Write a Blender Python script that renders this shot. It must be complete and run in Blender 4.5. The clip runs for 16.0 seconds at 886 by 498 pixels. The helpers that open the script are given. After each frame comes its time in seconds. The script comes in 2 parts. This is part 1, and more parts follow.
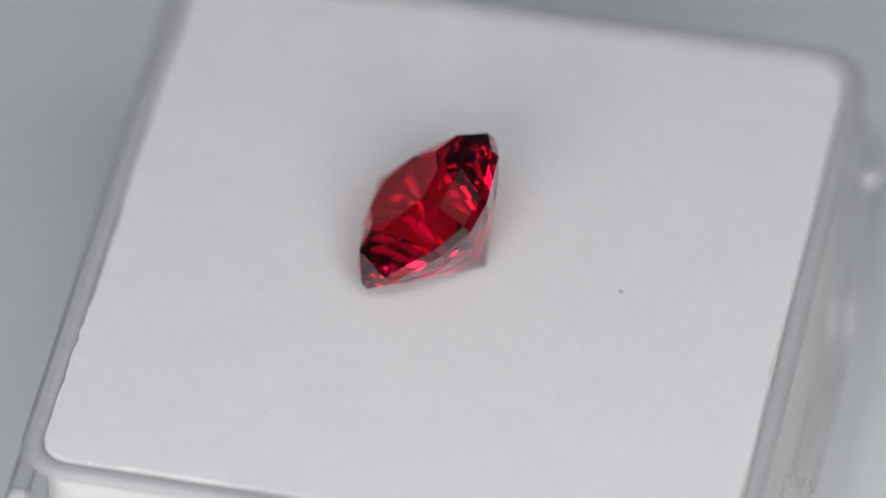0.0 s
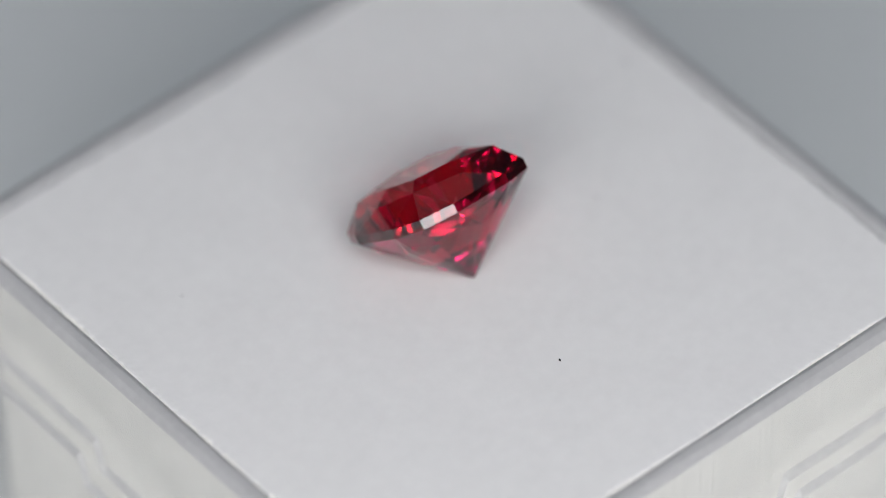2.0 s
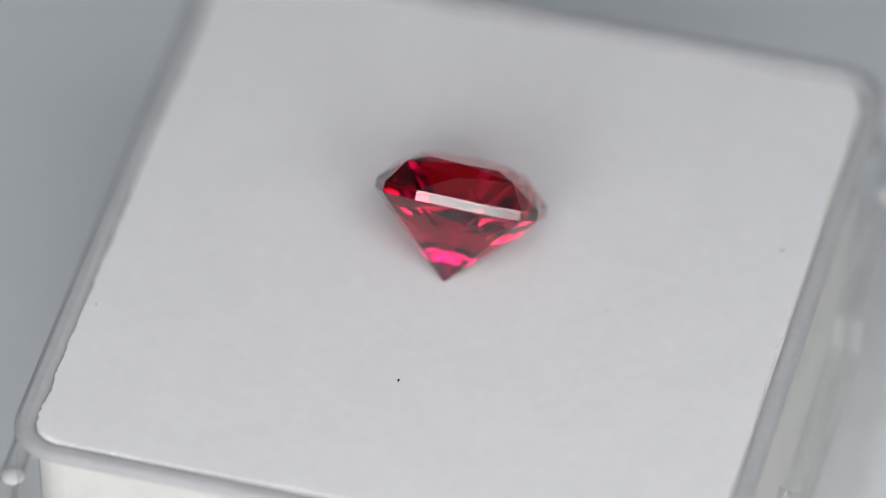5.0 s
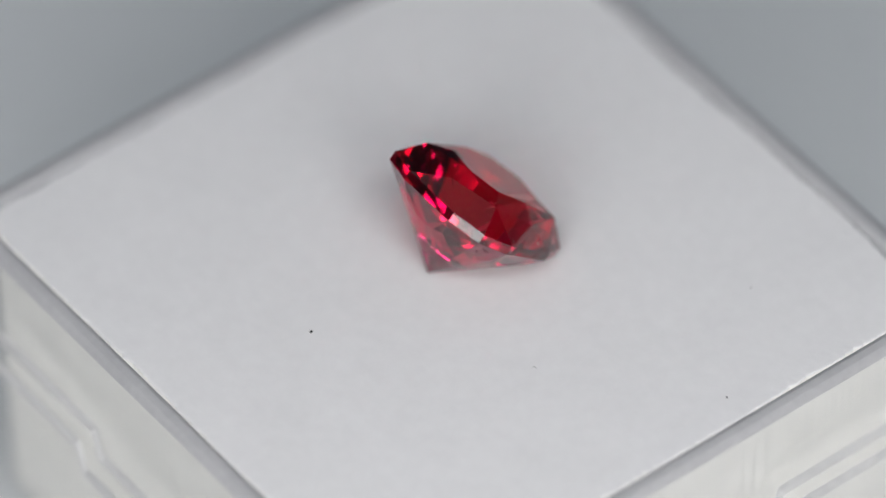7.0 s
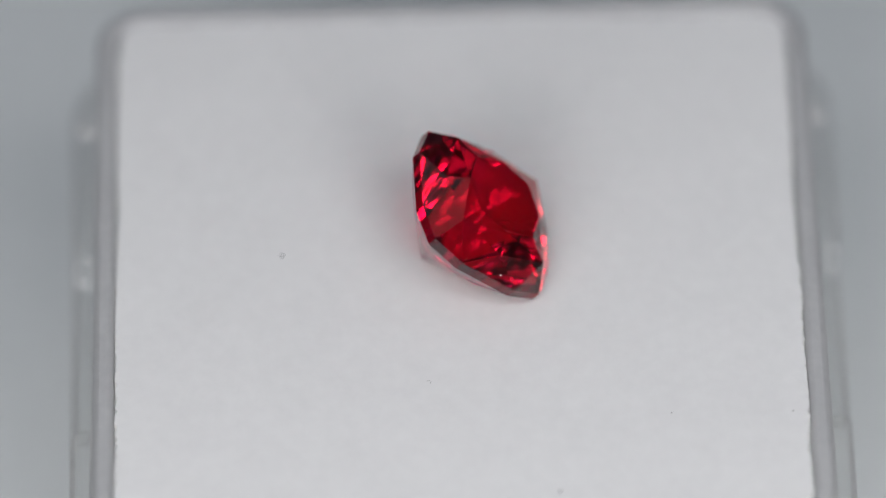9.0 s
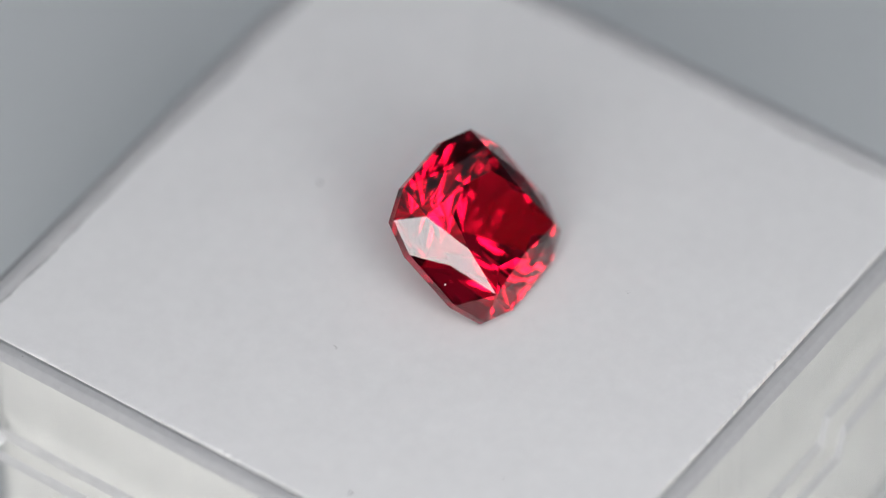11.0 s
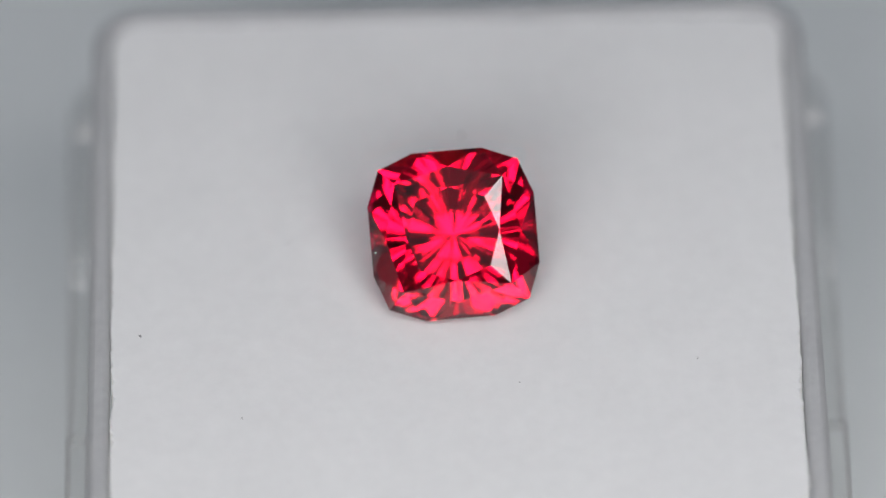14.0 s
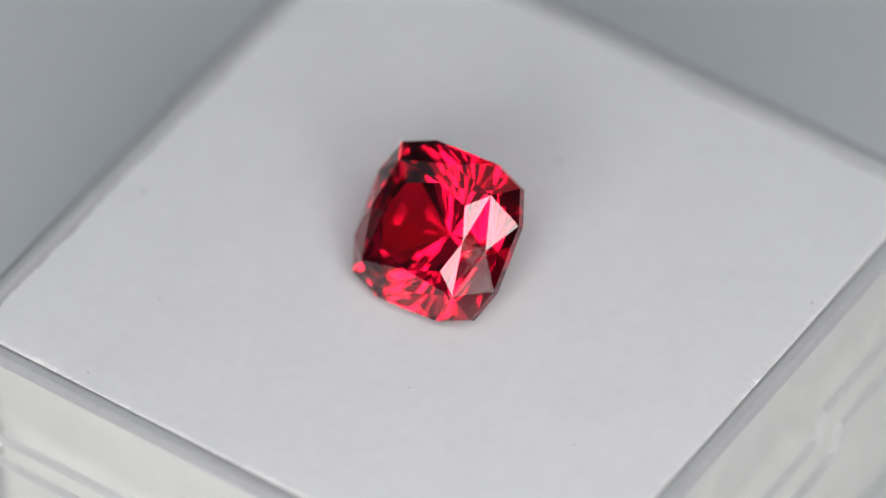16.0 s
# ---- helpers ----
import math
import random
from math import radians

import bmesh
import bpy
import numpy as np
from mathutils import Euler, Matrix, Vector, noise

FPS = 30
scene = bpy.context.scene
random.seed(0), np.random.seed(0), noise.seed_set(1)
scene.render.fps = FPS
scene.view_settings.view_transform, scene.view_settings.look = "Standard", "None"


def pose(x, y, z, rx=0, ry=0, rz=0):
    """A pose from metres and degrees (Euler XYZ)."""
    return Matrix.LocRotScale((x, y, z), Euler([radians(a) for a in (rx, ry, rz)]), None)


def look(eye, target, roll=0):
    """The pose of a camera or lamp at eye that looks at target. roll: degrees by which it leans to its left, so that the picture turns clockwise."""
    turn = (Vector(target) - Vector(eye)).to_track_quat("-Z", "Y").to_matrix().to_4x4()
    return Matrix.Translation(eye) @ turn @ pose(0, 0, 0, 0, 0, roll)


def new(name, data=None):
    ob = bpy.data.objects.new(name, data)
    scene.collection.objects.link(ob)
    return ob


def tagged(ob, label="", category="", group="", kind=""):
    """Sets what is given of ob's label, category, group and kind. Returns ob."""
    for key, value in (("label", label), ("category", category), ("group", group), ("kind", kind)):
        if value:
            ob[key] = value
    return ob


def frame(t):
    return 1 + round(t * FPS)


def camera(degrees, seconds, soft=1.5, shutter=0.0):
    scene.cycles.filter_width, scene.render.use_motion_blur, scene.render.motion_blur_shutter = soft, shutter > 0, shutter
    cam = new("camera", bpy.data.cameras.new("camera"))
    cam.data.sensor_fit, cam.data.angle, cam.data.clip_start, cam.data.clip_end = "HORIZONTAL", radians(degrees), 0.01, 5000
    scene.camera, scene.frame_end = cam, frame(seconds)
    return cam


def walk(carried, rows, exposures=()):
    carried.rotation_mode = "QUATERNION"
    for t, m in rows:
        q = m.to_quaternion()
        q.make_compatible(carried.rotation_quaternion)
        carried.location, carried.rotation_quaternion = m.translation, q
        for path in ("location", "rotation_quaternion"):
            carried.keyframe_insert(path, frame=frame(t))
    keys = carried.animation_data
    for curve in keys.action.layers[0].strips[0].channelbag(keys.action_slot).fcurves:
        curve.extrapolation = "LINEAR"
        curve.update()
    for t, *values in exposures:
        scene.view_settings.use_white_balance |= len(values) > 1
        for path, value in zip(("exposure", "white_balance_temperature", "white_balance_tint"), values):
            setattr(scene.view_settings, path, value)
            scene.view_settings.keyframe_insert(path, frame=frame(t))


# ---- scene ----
# ---------------------------------------------------------------- camera
MM = 0.001
cam = camera(5.98, 16.0, soft=1.1)
EYE, AIM = (-0.000446, -0.231853, 0.246026), (-0.000446, 0.000532, 0.0)
still = look(EYE, AIM, -0.748)
walk(cam, [(0.0, still), (16.0, still)])
# a long macro lens: shallow depth of field, focused on the front of the stone
cam.data.dof.use_dof = True
cam.data.dof.focus_distance = 0.334
cam.data.dof.aperture_fstop = 18.0


def turn(t):
    """Degrees through which the turntable stands at t seconds."""
    return math.degrees(1.312222 - 0.319198 * t + 0.000639 * (t - 8) ** 2 + 0.000003 * (t - 8) ** 3)


# ---------------------------------------------------------------- light
world = bpy.data.worlds.new("room_air")
world.use_nodes = True
world.node_tree.nodes["Background"].inputs[0].default_value = (0.75, 0.85, 1.0, 1)
world.node_tree.nodes["Background"].inputs[1].default_value = 0.2
scene.world = world

AX_D = (Vector(EYE) - Vector(AIM)).normalized()
AX_U = Vector((1, 0, 0))
AX_V = AX_D.cross(AX_U)


def soft_light(name, u0, u1, v0, v1, radiance, colour, dist=0.16):
    """A flat lamp beside the lens; its edges in degrees right of and above the lens as seen from the stone."""
    a, b, c, d = (dist * math.tan(radians(k)) for k in (u0, u1, v0, v1))
    lamp = bpy.data.lights.new(name, "AREA")
    lamp.shape, lamp.size, lamp.size_y = "RECTANGLE", b - a, d - c
    lamp.energy = radiance * math.pi * (b - a) * (d - c)
    lamp.color = colour
    ob = new(name, lamp)
    mid = AX_D * dist + AX_U * (a + b) / 2 + AX_V * (c + d) / 2
    m = Matrix((AX_U, AX_V, AX_D)).transposed().to_4x4()
    ob.matrix_world = Matrix.Translation(mid) @ m
    return ob


WHITE = (1.0, 0.977, 0.978)
soft_light("lamp_right", 5.95, 37, -12.6, -5, 6.7, WHITE)
soft_light("lamp_right_lower", 11, 28.5, -26, -12.6, 6.8, WHITE)
soft_light("lamp_right_low", 28.3, 31, -33, -30.4, 3.4, WHITE)
soft_light("lamp_right_upper", 12, 27, -5, 6, 3.0, WHITE)
soft_light("lamp_left", -31, -2, -27, -5, 6.7, WHITE)
soft_light("lamp_left_low", -38.5, -31.2, -27, -15, 4.5, WHITE)
soft_light("lamp_high", -18, 30, 10.5, 20, 6.7, WHITE)

# added unseen fill panel under the ceiling for the room's bluish ambient light
over = bpy.data.lights.new("ambient_fill", "AREA")
over.shape, over.size, over.size_y, over.energy, over.color = "RECTANGLE", 2.2, 2.2, 2.6, (0.69, 0.86, 1.0)
over_ob = new("ambient_fill", over)
over_ob.matrix_world = pose(0, 0, 1.19)


# ---------------------------------------------------------------- materials
def material(name):
    m = bpy.data.materials.new(name)
    m.use_nodes = True
    nt = m.node_tree
    return m, nt, nt.nodes["Principled BSDF"]


def node(nt, kind, **values):
    n = nt.nodes.new(kind)
    for key, value in values.items():
        n.inputs[key].default_value = value
    return n


def grained(name, low, high, rough, scale_a, scale_b, bump, bump_scale, depth=0.00002):
    """A matte surface with mottling at two sizes and a fine relief."""
    m, nt, b = material(name)
    co = nt.nodes.new("ShaderNodeTexCoord")
    n1 = node(nt, "ShaderNodeTexNoise", Scale=scale_a, Detail=4.0, Roughness=0.6)
    n2 = node(nt, "ShaderNodeTexNoise", Scale=scale_b, Detail=3.0, Roughness=0.6)
    mix = nt.nodes.new("ShaderNodeMath")
    mix.operation = "ADD"
    half = nt.nodes.new("ShaderNodeMath")
    half.operation = "MULTIPLY"
    half.inputs[1].default_value = 0.5
    ramp = nt.nodes.new("ShaderNodeValToRGB")
    ramp.color_ramp.elements[0].position, ramp.color_ramp.elements[1].position = 0.32, 0.68
    ramp.color_ramp.elements[0].color, ramp.color_ramp.elements[1].color = (*low, 1), (*high, 1)
    n3 = node(nt, "ShaderNodeTexNoise", Scale=bump_scale, Detail=5.0, Roughness=0.7)
    bm_ = node(nt, "ShaderNodeBump", Strength=bump, Distance=depth)
    for n in (n1, n2, n3):
        nt.links.new(co.outputs["Object"], n.inputs["Vector"])
    nt.links.new(n1.outputs["Fac"], mix.inputs[0])
    nt.links.new(n2.outputs["Fac"], mix.inputs[1])
    nt.links.new(mix.outputs[0], half.inputs[0])
    nt.links.new(half.outputs[0], ramp.inputs[0])
    nt.links.new(ramp.outputs[0], b.inputs["Base Color"])
    nt.links.new(n3.outputs["Fac"], bm_.inputs["Height"])
    nt.links.new(bm_.outputs[0], b.inputs["Normal"])
    b.inputs["Roughness"].default_value = rough
    b.inputs["Specular IOR Level"].default_value = 0.25
    return m


FOAM = grained("white_foam", (0.77, 0.77, 0.775), (0.82, 0.82, 0.825), 0.95, 300, 1500, 0.5, 5000)
CUT_FOAM = grained("cream_cut_foam", (0.87, 0.865, 0.832), (0.92, 0.915, 0.88), 0.95, 300, 1500, 0.5, 2500)
TABLE = grained("grey_turntable", (0.77, 0.795, 0.805), (0.81, 0.835, 0.845), 0.6, 60, 900, 0.2, 3000)
PAPER = grained("white_paper", (0.66, 0.665, 0.67), (0.70, 0.705, 0.71), 0.7, 8, 200, 0.2, 900)
PLASTER = grained("plaster", (0.22, 0.26, 0.325), (0.26, 0.30, 0.365), 0.9, 4, 60, 0.2, 120, 0.001)
DIRT = grained("dark_dust", (0.02, 0.02, 0.022), (0.05, 0.05, 0.05), 0.9, 8000, 30000, 0.3, 30000)
LINT_WHITE = grained("white_dust", (0.75, 0.75, 0.75), (0.85, 0.85, 0.85), 0.9, 8000, 30000, 0.3, 30000)
LINT = grained("grey_lint", (0.18, 0.17, 0.17), (0.26, 0.25, 0.25), 0.9, 8000, 30000, 0.3, 30000)

# rounded rim of the clear box, its refraction grey put into the base colour
EDGE = grained("refraction_grey_edge", (0.47, 0.472, 0.486), (0.55, 0.552, 0.562), 0.35, 300, 2500, 0.3, 4000)
b = EDGE.node_tree.nodes["Principled BSDF"]
b.inputs["Transmission Weight"].default_value = 0.2
b.inputs["IOR"].default_value = 1.49

# moulded ledge lines: a lighter refraction grey in the colour, half see-through
LEDGE_EDGE = grained("refraction_grey_ledge", (0.52, 0.525, 0.54), (0.68, 0.683, 0.69), 0.3, 220, 1800, 0.3, 3000)
b = LEDGE_EDGE.node_tree.nodes["Principled BSDF"]
b.inputs["Transmission Weight"].default_value = 0.5
b.inputs["IOR"].default_value = 1.49

STUD = grained("milky_plastic_stud", (0.64, 0.645, 0.65), (0.72, 0.725, 0.73), 0.45, 600, 2500, 0.2, 3000)

# flat clear walls of the box: thin polished plastic that lets light and shade through
CLEAR, nt, b = material("clear_plastic_wall")
see = node(nt, "ShaderNodeBsdfTransparent", Color=(0.972, 0.972, 0.970, 1))
gloss = node(nt, "ShaderNodeBsdfGlossy", Color=(1, 1, 1, 1), Roughness=0.12)
haze = node(nt, "ShaderNodeBsdfDiffuse", Color=(0.85, 0.85, 0.83, 1))
co = nt.nodes.new("ShaderNodeTexCoord")
scuff = node(nt, "ShaderNodeTexNoise", Scale=420.0, Detail=4.0)
hz = node(nt, "ShaderNodeMapRange", **{"From Min": 0.35, "From Max": 0.75, "To Min": 0.03, "To Max": 0.10})
m1, m2 = nt.nodes.new("ShaderNodeMixShader"), nt.nodes.new("ShaderNodeMixShader")
m2.inputs[0].default_value = 0.05
nt.links.new(co.outputs["Object"], scuff.inputs["Vector"])
nt.links.new(scuff.outputs["Fac"], hz.inputs["Value"])
nt.links.new(hz.outputs[0], m1.inputs[0])
nt.links.new(see.outputs[0], m1.inputs[1])
nt.links.new(haze.outputs[0], m1.inputs[2])
nt.links.new(m1.outputs[0], m2.inputs[1])
nt.links.new(gloss.outputs[0], m2.inputs[2])
nt.links.new(m2.outputs[0], nt.nodes["Material Output"].inputs["Surface"])


def gem_glass(name, colour):
    m, nt_, b_ = material(name)
    b_.inputs["Base Color"].default_value = (*colour, 1)
    b_.inputs["Transmission Weight"].default_value = 0.99
    b_.inputs["IOR"].default_value = 1.79
    b_.inputs["Roughness"].default_value = 0.004
    return m


# pinkish red stone; the pavilion's deeper purple stands in for light absorbed inside
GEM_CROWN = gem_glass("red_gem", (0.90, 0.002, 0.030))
GEM_PATH_TINT = gem_glass("path_tinted_gem", (0.64, 0.001, 0.11))


# ---------------------------------------------------------------- mesh helpers
def mesh_of(name, bm, mat, smooth=False):
    bmesh.ops.recalc_face_normals(bm, faces=bm.faces)
    me = bpy.data.meshes.new(name)
    bm.to_mesh(me)
    bm.free()
    me.materials.append(mat)
    if smooth:
        me.polygons.foreach_set("use_smooth", [True] * len(me.polygons))
    return me


def part(name, bm, mat, parent, label="", smooth=False):
    ob = new(name, mesh_of(name, bm, mat, smooth))
    ob.parent = parent
    return tagged(ob, label) if label else ob


def slab(name, x0, x1, y0, y1, z0, z1, mat):
    bm = bmesh.new()
    bmesh.ops.create_cube(bm, size=1)
    for v in bm.verts:
        v.co = Vector(((x0 + x1) / 2 + v.co.x * (x1 - x0), (y0 + y1) / 2 + v.co.y * (y1 - y0), (z0 + z1) / 2 + v.co.z * (z1 - z0)))
    return tagged(new(name, mesh_of(name, bm, mat)), kind="structure")


def rounded_loop(half, r, per_side=216, per_corner=14):
    """Points of a square with rounded corners, counter-clockwise, each with its place along its side."""
    pts = []
    for k in range(4):
        q = Matrix.Rotation(k * math.pi / 2, 2)
        s = half - r
        for i in range(per_side):
            w = -s + 2 * s * i / per_side
            pts.append((*(q @ Vector((half, w))), w))
        for i in range(per_corner):
            a = math.pi / 2 * i / per_corner
            pts.append((*(q @ Vector((s + r * math.cos(a), s + r * math.sin(a)))), 1.0))
    return pts


def loft(bm, rings):
    """Skin between closed rings of equal length."""
    rows = [[bm.verts.new(p) for p in ring] for ring in rings]
    for a, b in zip(rows, rows[1:]):
        n = len(a)
        for i in range(n):
            j = (i + 1) % n
            bm.faces.new((a[i], a[j], b[j], b[i]))
    return rows


# ---------------------------------------------------------------- the place
FLOOR_Z = -24.0 * MM
slab("ground", -1.2, 1.2, -1.2, 1.2, FLOOR_Z - 0.03, FLOOR_Z, PAPER)
slab("wall_north", -1.25, 1.25, 1.2, 1.25, FLOOR_Z - 0.03, 1.2, PLASTER)
slab("wall_south", -1.25, 1.25, -1.25, -1.2, FLOOR_Z - 0.03, 1.2, PLASTER)
slab("wall_east", 1.2, 1.25, -1.2, 1.2, FLOOR_Z - 0.03, 1.2, PLASTER)
slab("wall_west", -1.25, -1.2, -1.2, 1.2, FLOOR_Z - 0.03, 1.2, PLASTER)
slab("ceiling", -1.25, 1.25, -1.25, 1.25, 1.2, 1.25, PLASTER)

# ---------------------------------------------------------------- turntable
PLATE_Z = -17.0 * MM


def make_turntable():
    top = new("turntable")
    n = 160

    def ring(r, z):
        return [(r * math.cos(2 * math.pi * i / n), r * math.sin(2 * math.pi * i / n), z) for i in range(n)]

    bm = bmesh.new()
    rows = loft(bm, [ring(0.088, PLATE_Z - 0.005), ring(0.090, PLATE_Z - 0.004), ring(0.090, PLATE_Z - 0.001), ring(0.0895, PLATE_Z - 0.0002), ring(0.088, PLATE_Z)])
    bm.faces.new(rows[0])
    bm.faces.new(rows[-1])
    part("platter", bm, TABLE, top)
    bm = bmesh.new()
    rows = loft(bm, [ring(0.060, FLOOR_Z), ring(0.060, PLATE_Z - 0.0052)])
    bm.faces.new(rows[0])
    bm.faces.new(rows[-1])
    part("foot", bm, TABLE, top)
    return tagged(top, "plain pale grey turntable carrying the display box", "turntable")


turntable = make_turntable()

# ---------------------------------------------------------------- display box
WALL_IN, WALL_OUT, LEDGE = 13.66 * MM, 14.5 * MM, 15.6 * MM


def make_box():
    top = new("display_box")

    def ring(half, r, z, dip=0.0):
        out = []
        for x, y, w in rounded_loop(half, r):
            k = min(max((abs(w) - 4.3 * MM) / (0.5 * MM), 0), 1)
            k = k * k * (3 - 2 * k)
            out.append((x, y, z - dip * (1 - k)))
        return out

    d = 1.3 * MM
    rings = [
        ring(WALL_IN, 1.3 * MM, -15.0 * MM),
        ring(WALL_IN, 1.3 * MM, -1.2 * MM),
        ring(WALL_IN + 0.06 * MM, 1.35 * MM, -0.01 * MM),
        ring(WALL_IN + 0.26 * MM, 1.5 * MM, 0.06 * MM),
        ring(WALL_OUT - 0.27 * MM, 1.9 * MM, 0.06 * MM),
        ring(WALL_OUT - 0.06 * MM, 2.0 * MM, -0.03 * MM),
        ring(WALL_OUT, 2.1 * MM, -0.25 * MM),
        ring(WALL_OUT + 0.03 * MM, 2.1 * MM, -4.2 * MM, d),
        ring(WALL_OUT + 0.12 * MM, 2.2 * MM, -4.42 * MM, d),
        ring(WALL_OUT + 0.3 * MM, 2.3 * MM, -4.5 * MM, d),
        ring(LEDGE - 0.25 * MM, 2.5 * MM, -4.5 * MM, d),
        ring(LEDGE - 0.07 * MM, 2.6 * MM, -4.58 * MM, d),
        ring(LEDGE, 2.6 * MM, -4.8 * MM, d),
        ring(LEDGE, 2.6 * MM, -16.6 * MM),
        ring(LEDGE - 0.4 * MM, 2.3 * MM, PLATE_Z + 0.02 * MM),
    ]
    for name, a, b, mat in (
        ("cavity", 0, 2, CLEAR), ("rim_inner_edge", 1, 4, EDGE), ("rim", 3, 5, EDGE), ("rim_outer_edge", 4, 7, EDGE), ("collar", 6, 8, CLEAR),
        ("ledge_groove", 7, 10, LEDGE_EDGE), ("ledge", 9, 11, CLEAR), ("ledge_edge", 10, 13, LEDGE_EDGE), ("base", 12, 15, CLEAR),
    ):
        bm = bmesh.new()
        rows = [[bm.verts.new(q) for q in r] for r in rings[a:b]]
        for lo, hi in zip(rows, rows[1:]):
            for k in range(len(lo)):
                m = (k + 1) % len(lo)
                bm.faces.new((hi[k], hi[m], lo[m], lo[k]))
        if name == "cavity":
            bm.faces.new(rows[0])
        if name == "base":
            bm.faces.new(rows[-1][::-1])
        me = bpy.data.meshes.new(name)
        bm.to_mesh(me)
        bm.free()
        me.materials.append(mat)
        me.polygons.foreach_set("use_smooth", [True] * len(me.polygons))
        ob = new(name, me)
        ob.parent = top
        even = ob.modifiers.new("even_normals", "WEIGHTED_NORMAL")
        even.weight = 90
        ob.visible_shadow = name in ("cavity", "collar")
    # small raised studs on the ledge, two to a side near the corners
    bm = bmesh.new()
    bmesh.ops.create_uvsphere(bm, u_segments=16, v_segments=10, radius=0.48 * MM)
    for v in bm.verts:
        v.co.z *= 0.5
    stud = mesh_of("stud", bm, STUD, True)
    for k in range(4):
        for w in (-12.0, 12.0):
            ob = new("stud", stud)
            ob.parent = top
            ob.matrix_local = Matrix.Rotation(k * math.pi / 2, 4, "Z") @ Matrix.Translation(Vector((14.98, w, -4.46)) * MM)
    return tagged(top, "clear acrylic square gem box with rounded rim, lid off", "box")


box = make_box()


# ---------------------------------------------------------------- foam pad
def make_pad():
    half = 13.60 * MM

    def ring(inset, z, rag):
        out = []
        for x, y, w in rounded_loop(half - inset, 1.3 * MM, 300, 24):
            k = noise.noise(Vector((x, y, z)) * 4200) * 0.7 + noise.noise(Vector((x, y, 1.0)) * 1300) * 0.6 + noise.noise(Vector((x, y, 3.0)) * 260) * 0.8
            s = 1 + rag * min(k, 0.3) * MM / half
            out.append((x * s, y * s, z + 0.15 * rag * MM * k))
        return out

    rings = [ring(0.1 * MM, -14.9 * MM, 0), ring(0, -1.0 * MM, 0.03), ring(0.0, -0.06 * MM, 0.13), ring(0.03 * MM, -0.01 * MM, 0.14), ring(0.12 * MM, 0.0, 0.11), ring(0.5 * MM, 0.0, 0.02), ring(1.5 * MM, 0, 0), ring(5 * MM, 0, 0)]
    top = new("foam_pad")
    bm = bmesh.new()
    rows = loft(bm, rings[2:])
    bm.faces.new(rows[-1])
    part("top_face", bm, FOAM, top)
    bm = bmesh.new()
    rows = loft(bm, rings[:3])
    bm.faces.new(rows[0][::-1])
    part("cut_side", bm, CUT_FOAM, top, "cream coarse cut side of the foam")
    return tagged(top, "soft white foam pad filling the clear box", "pad")


pad = make_pad()
PAD_TOP = -0.07 * MM

# ---------------------------------------------------------------- gemstone
# cushion cut: half widths, girdle, crown and pavilion in millimetres
G = dict(a=3.30, b=3.33, h=1.378, k=2.772, g=0.40, hp=3.27, ht=1.255, u=1.849, tc=1.3724, pr=2.1365, ph=0.973, mr=2.68, mh=0.767)
# pavilion: share of the radius at which each ridge breaks, and how far it stands proud there
PAV = dict(s=0.717, sb=0.15, r=0.513, rb=0.0, y=0.80, yb=0.10, mid=0.035)
SIDES = [Vector((1, 0)), Vector((0, 1)), Vector((-1, 0)), Vector((0, -1))]


def gem_points():
    pts = {}
    for i in range(4):
        d, n = SIDES[i], SIDES[(i + 1) % 4]
        w = G["a"] if i % 2 == 0 else G["b"]
        for key, s in (("-", -1), ("+", 1)):
            q = d * w + n * G["h"] * s
            pts["A%d%s" % (i, key)] = (q.x, q.y, 0)
            pts["B%d%s" % (i, key)] = (q.x, q.y, -G["g"])
        q = (d + n) * G["k"]
        pts["K%d" % i], pts["L%d" % i] = (q.x, q.y, 0), (q.x, q.y, -G["g"])
        q = (d + n) * G["pr"]
        pts["P%d" % i] = (q.x, q.y, G["ph"])
        q = (d + n) * G["tc"]
        pts["T%d" % i] = (q.x, q.y, G["ht"])
        q = d * G["u"]
        pts["U%d" % i] = (q.x, q.y, G["ht"])
        q = d * G["mr"]
        pts["M%d" % i] = (q.x, q.y, G["mh"])
        q = (d + n) * G["k"] * PAV["r"]
        pts["R%d" % i] = (q.x, q.y, -G["g"] - G["hp"] * (1 - PAV["r"]) - PAV["rb"])
        q = d * w * PAV["s"]
        pts["S%d" % i] = (q.x, q.y, -G["g"] - G["hp"] * (1 - PAV["s"]) - PAV["sb"])
        for key, e in (("-", -1), ("+", 1)):
            q = (d * w + n * G["h"] * e) * PAV["y"]
            pts["Y%d%s" % (i, key)] = (q.x, q.y, -G["g"] - G["hp"] * (1 - PAV["y"]) - PAV["yb"])
    pts["C"] = (0, 0, -G["g"] - G["hp"])
    # extra ridges half way between the others, a hair proud
    for i in range(4):
        for key, r in (("-", "R%d" % ((i - 1) % 4)), ("+", "R%d" % i)):
            y = Vector(pts["Y%d%s" % (i, key)])
            for new_key, other in (("W%d%s", "S%d" % i), ("X%d%s", r)):
                q = (y + Vector(pts[other])) / 2
                out = Vector((q.x, q.y, -q.xy.length)).normalized()
                pts[new_key % (i, key)] = q + out * PAV["mid"]
    return {k: Vector(v) * MM for k, v in pts.items()}


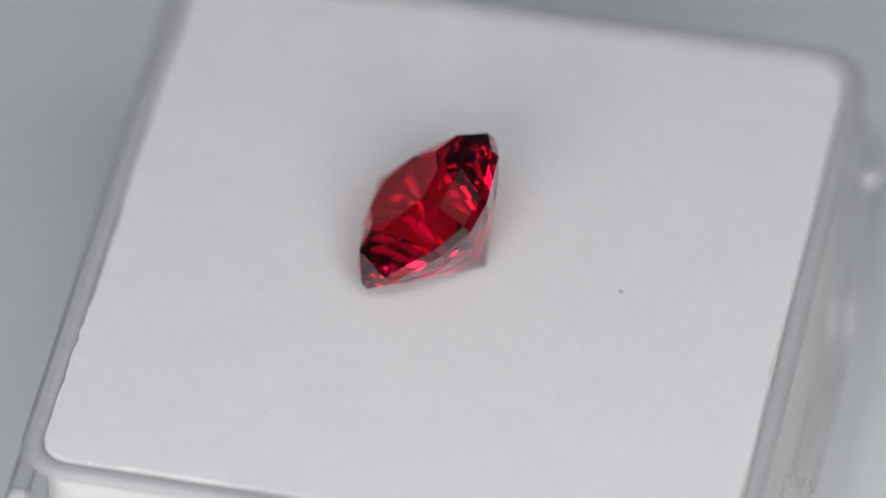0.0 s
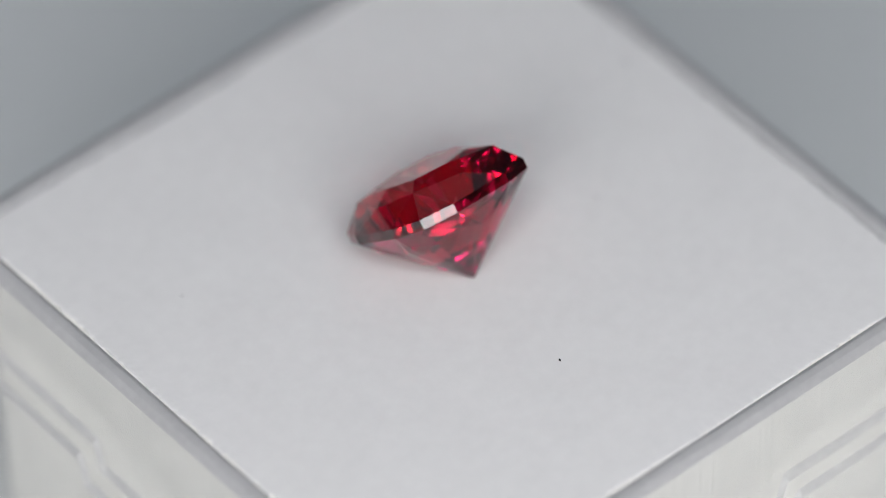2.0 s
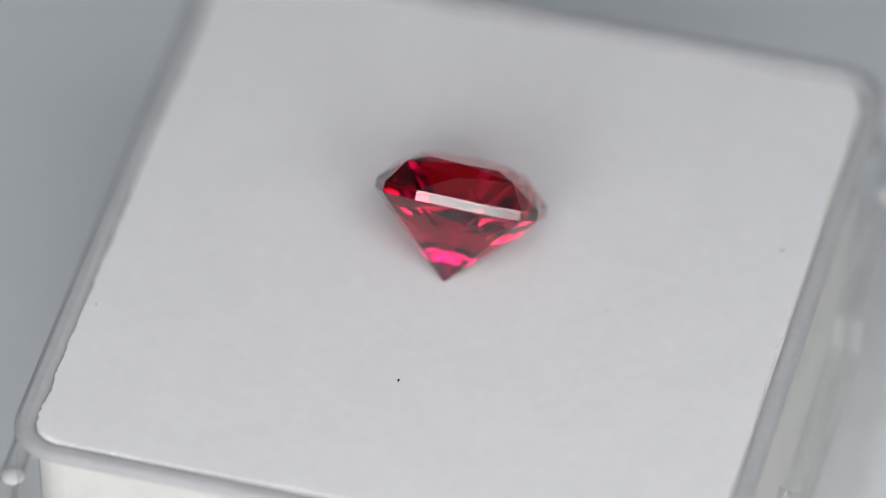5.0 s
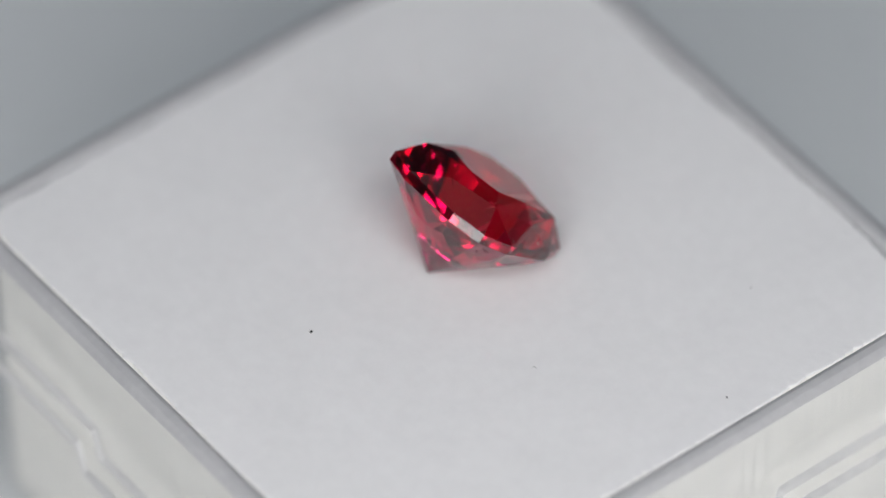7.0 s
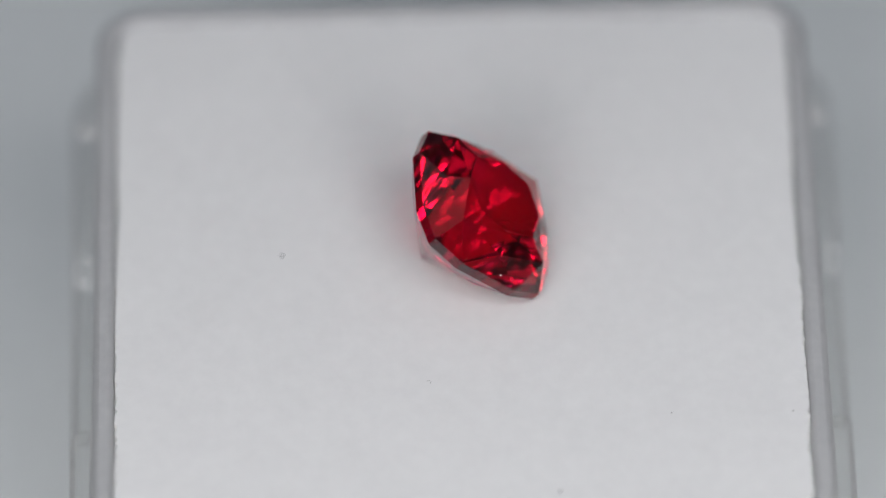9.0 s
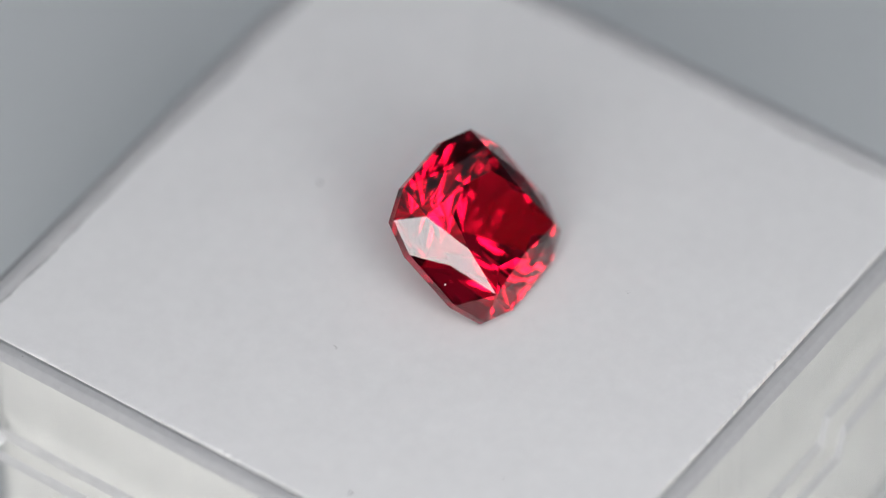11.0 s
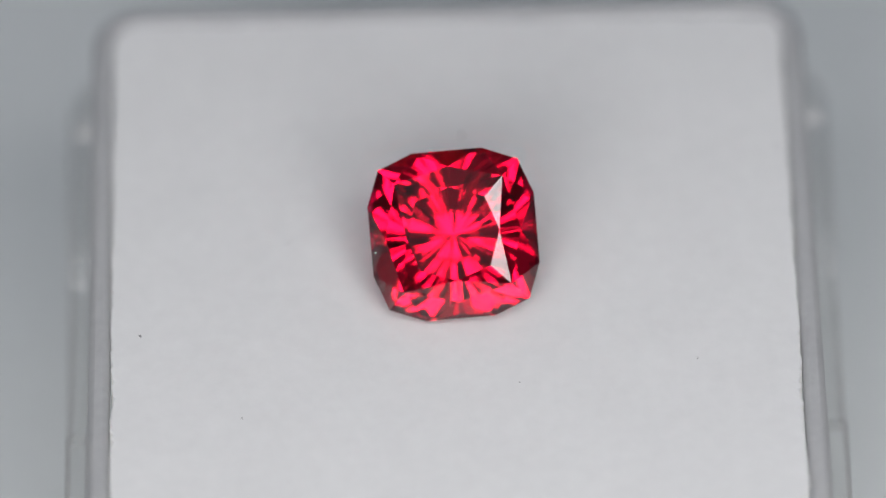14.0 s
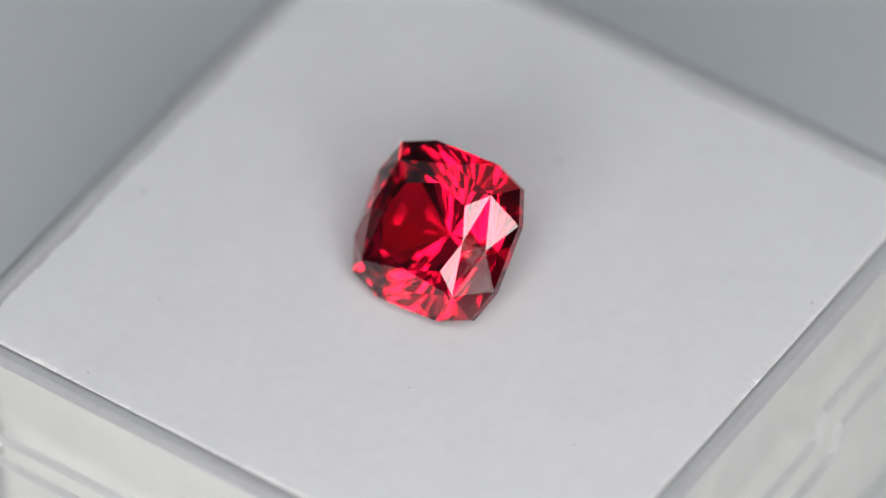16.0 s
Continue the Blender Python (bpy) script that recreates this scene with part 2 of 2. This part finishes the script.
def gem_part(name, faces, parent, mat=GEM_CROWN):
    pts, bm, seen = gem_points(), bmesh.new(), {}
    for f in faces:
        for k in f:
            if k not in seen:
                seen[k] = bm.verts.new(pts[k])
        fc = bm.faces.new([seen[k] for k in f])
        fc.normal_update()
        if fc.normal.dot(fc.calc_center_median() - Vector((0, 0, -0.4 * MM))) < 0:
            fc.normal_flip()
    me = bpy.data.meshes.new(name)
    bm.to_mesh(me)
    bm.free()
    me.materials.append(mat)
    ob = new(name, me)
    ob.parent = parent
    return ob


def make_gem():
    top = new("gemstone")
    crown, girdle, pavilion = [], [], []
    for i in range(4):
        j = (i + 1) % 4
        h = (i - 1) % 4
        m, p, p0 = "M%d" % i, "P%d" % i, "P%d" % h
        a0, a1 = "A%d-" % i, "A%d+" % i
        b0, b1 = "B%d-" % i, "B%d+" % i
        n0, nb = "A%d-" % j, "B%d-" % j
        k, l, l0 = "K%d" % i, "L%d" % i, "L%d" % h
        t, u, u1, s = "T%d" % i, "U%d" % i, "U%d" % j, "S%d" % i
        crown += [(u, p, t), (t, p, u1), (u, m, p), (u, p0, m), (m, a1, p), (m, p0, a0), (m, a0, a1), (p, a1, k), (p, k, n0)]
        girdle += [(a0, b0, b1, a1), (a1, b1, l, k), (k, l, nb, n0)]
        r, r0 = "R%d" % i, "R%d" % h
        pavilion += [(b0, s, b1)]
        for b_, l_, r_, e in ((b1, l, r, "%d+" % i), (b0, l0, r0, "%d-" % i)):
            y_, w_, x_ = "Y" + e, "W" + e, "X" + e
            pavilion += [(b_, s, w_), (b_, w_, y_), (b_, y_, l_), (l_, y_, x_), (l_, x_, r_)]
            pavilion += [(s, "C", w_), (w_, "C", y_), (y_, "C", x_), (x_, "C", r_)]
    gem_part("table_facet", [tuple(x % i for i in range(4) for x in ("U%d", "T%d"))], top)
    gem_part("crown", crown, top)
    gem_part("girdle", girdle, top)
    gem_part("pavilion", pavilion, top, GEM_PATH_TINT)
    return tagged(top, "bright red cushion cut gemstone lying tilted on white foam", "gemstone")


gem = make_gem()
GEM_POSE = Matrix(((-0.997297, 0.067715, 0.028530, 0.0000301), (-0.030805, -0.737800, 0.674317, 0.0011857), (0.066711, 0.671615, 0.737891, 0.0026492), (0, 0, 0, 1)))


# ---------------------------------------------------------------- dust
def make_speck(name, size, mat, seed, label):
    rng = random.Random(seed)
    bm = bmesh.new()
    bmesh.ops.create_icosphere(bm, subdivisions=2, radius=size * MM)
    for v in bm.verts:
        v.co = Vector((v.co.x * 1.1, v.co.y * 0.8, v.co.z * 0.6)) * rng.uniform(0.55, 1.25)
    ob = new(name, mesh_of(name, bm, mat))
    return tagged(ob, label, "dust")


dust = []
for x, y, size, z, mat, seed in (
    (-0.40, -6.87, 0.066, 0.03, DIRT, 1),
    (12.50, 3.84, 0.055, 0.02, DIRT, 2),
    (13.99, -8.61, 0.045, 0.03, DIRT, 3),
    (14.06, -10.92, 0.060, 0.03, DIRT, 4),
    (-13.08, -6.00, 0.060, -0.02, LINT, 5),
    (8.51, 13.10, 0.050, -0.02, LINT, 6),
    (-2.45, 6.69, 0.030, 0.01, LINT, 7),
    (8.49, 8.33, 0.030, 0.01, LINT, 8),
):
    what = "tiny dark speck of dust on the box rim" if abs(x) > 13.7 else ("tiny grey crumb of lint on the white foam" if mat is LINT else "tiny dark speck of dust on the white foam")
    ob = make_speck("dust_speck", size, mat, seed, what)
    dust.append((ob, pose(x * MM, y * MM, z * MM + (0 if abs(x) > 13.7 else PAD_TOP), 0, 0, seed * 70)))


def make_fibre(length, bend, seed, label="short curled grey lint fibre lying on foam"):
    """A short curled hair of lint: a thin tube along a wavering arc."""
    bm = bmesh.new()
    rings = []
    for i in range(9):
        k = i / 8 - 0.5
        c = Vector((k * length, bend * (0.25 - k * k) + 0.02 * math.sin(seed + 9 * k), 0.012 + 0.02 * (0.25 - k * k))) * MM
        rings.append([c + Vector((0, math.cos(a) * 0.010, math.sin(a) * 0.010)) * MM for a in (0, 1.57, 3.14, 4.71)])
    rows = loft(bm, rings)
    bm.faces.new(rows[0])
    bm.faces.new(rows[-1])
    ob = new("curled_fibre", mesh_of("curled_fibre", bm, LINT, True))
    return tagged(ob, label, "fibre")


for x, y, length, bend, seed in ((6.60, -1.15, 0.22, 0.35, 1), (-9.45, 5.58, 0.16, 0.2, 2)):
    dust.append((make_fibre(length, bend, seed), pose(x * MM, y * MM, PAD_TOP, 0, 0, 50 * seed)))


# a grain of dust on the stone, and a fibre standing in for its chip
grain = make_speck("dust_speck", 0.045, LINT_WHITE, 9, "tiny white grain of dust on the red gemstone")
dust.append((grain, GEM_POSE @ pose(-3.12 * MM, -0.46 * MM, 0.235 * MM)))
dust.append((make_fibre(0.16, 0.25, 3, "tiny curled grey hair standing in for a chip on the red gemstone"), GEM_POSE @ pose(-3.15 * MM, 1.33 * MM, 0.17 * MM, 0, -50, 90)))


# ---------------------------------------------------------------- what turns
def motions():
    times = [0.5 * i for i in range(33)]
    for thing, rest in [(turntable, Matrix()), (box, BOX_POSE), (pad, PAD_POSE), (gem, GEM_POSE)] + dust:
        walk(thing, [(t, pose(0, 0, 0, 0, 0, turn(t)) @ rest) for t in times])


BOX_POSE = pose(0.04 * MM, 0.13 * MM, 0)
PAD_POSE = pose(0.04 * MM, 0.13 * MM, PAD_TOP)
motions()
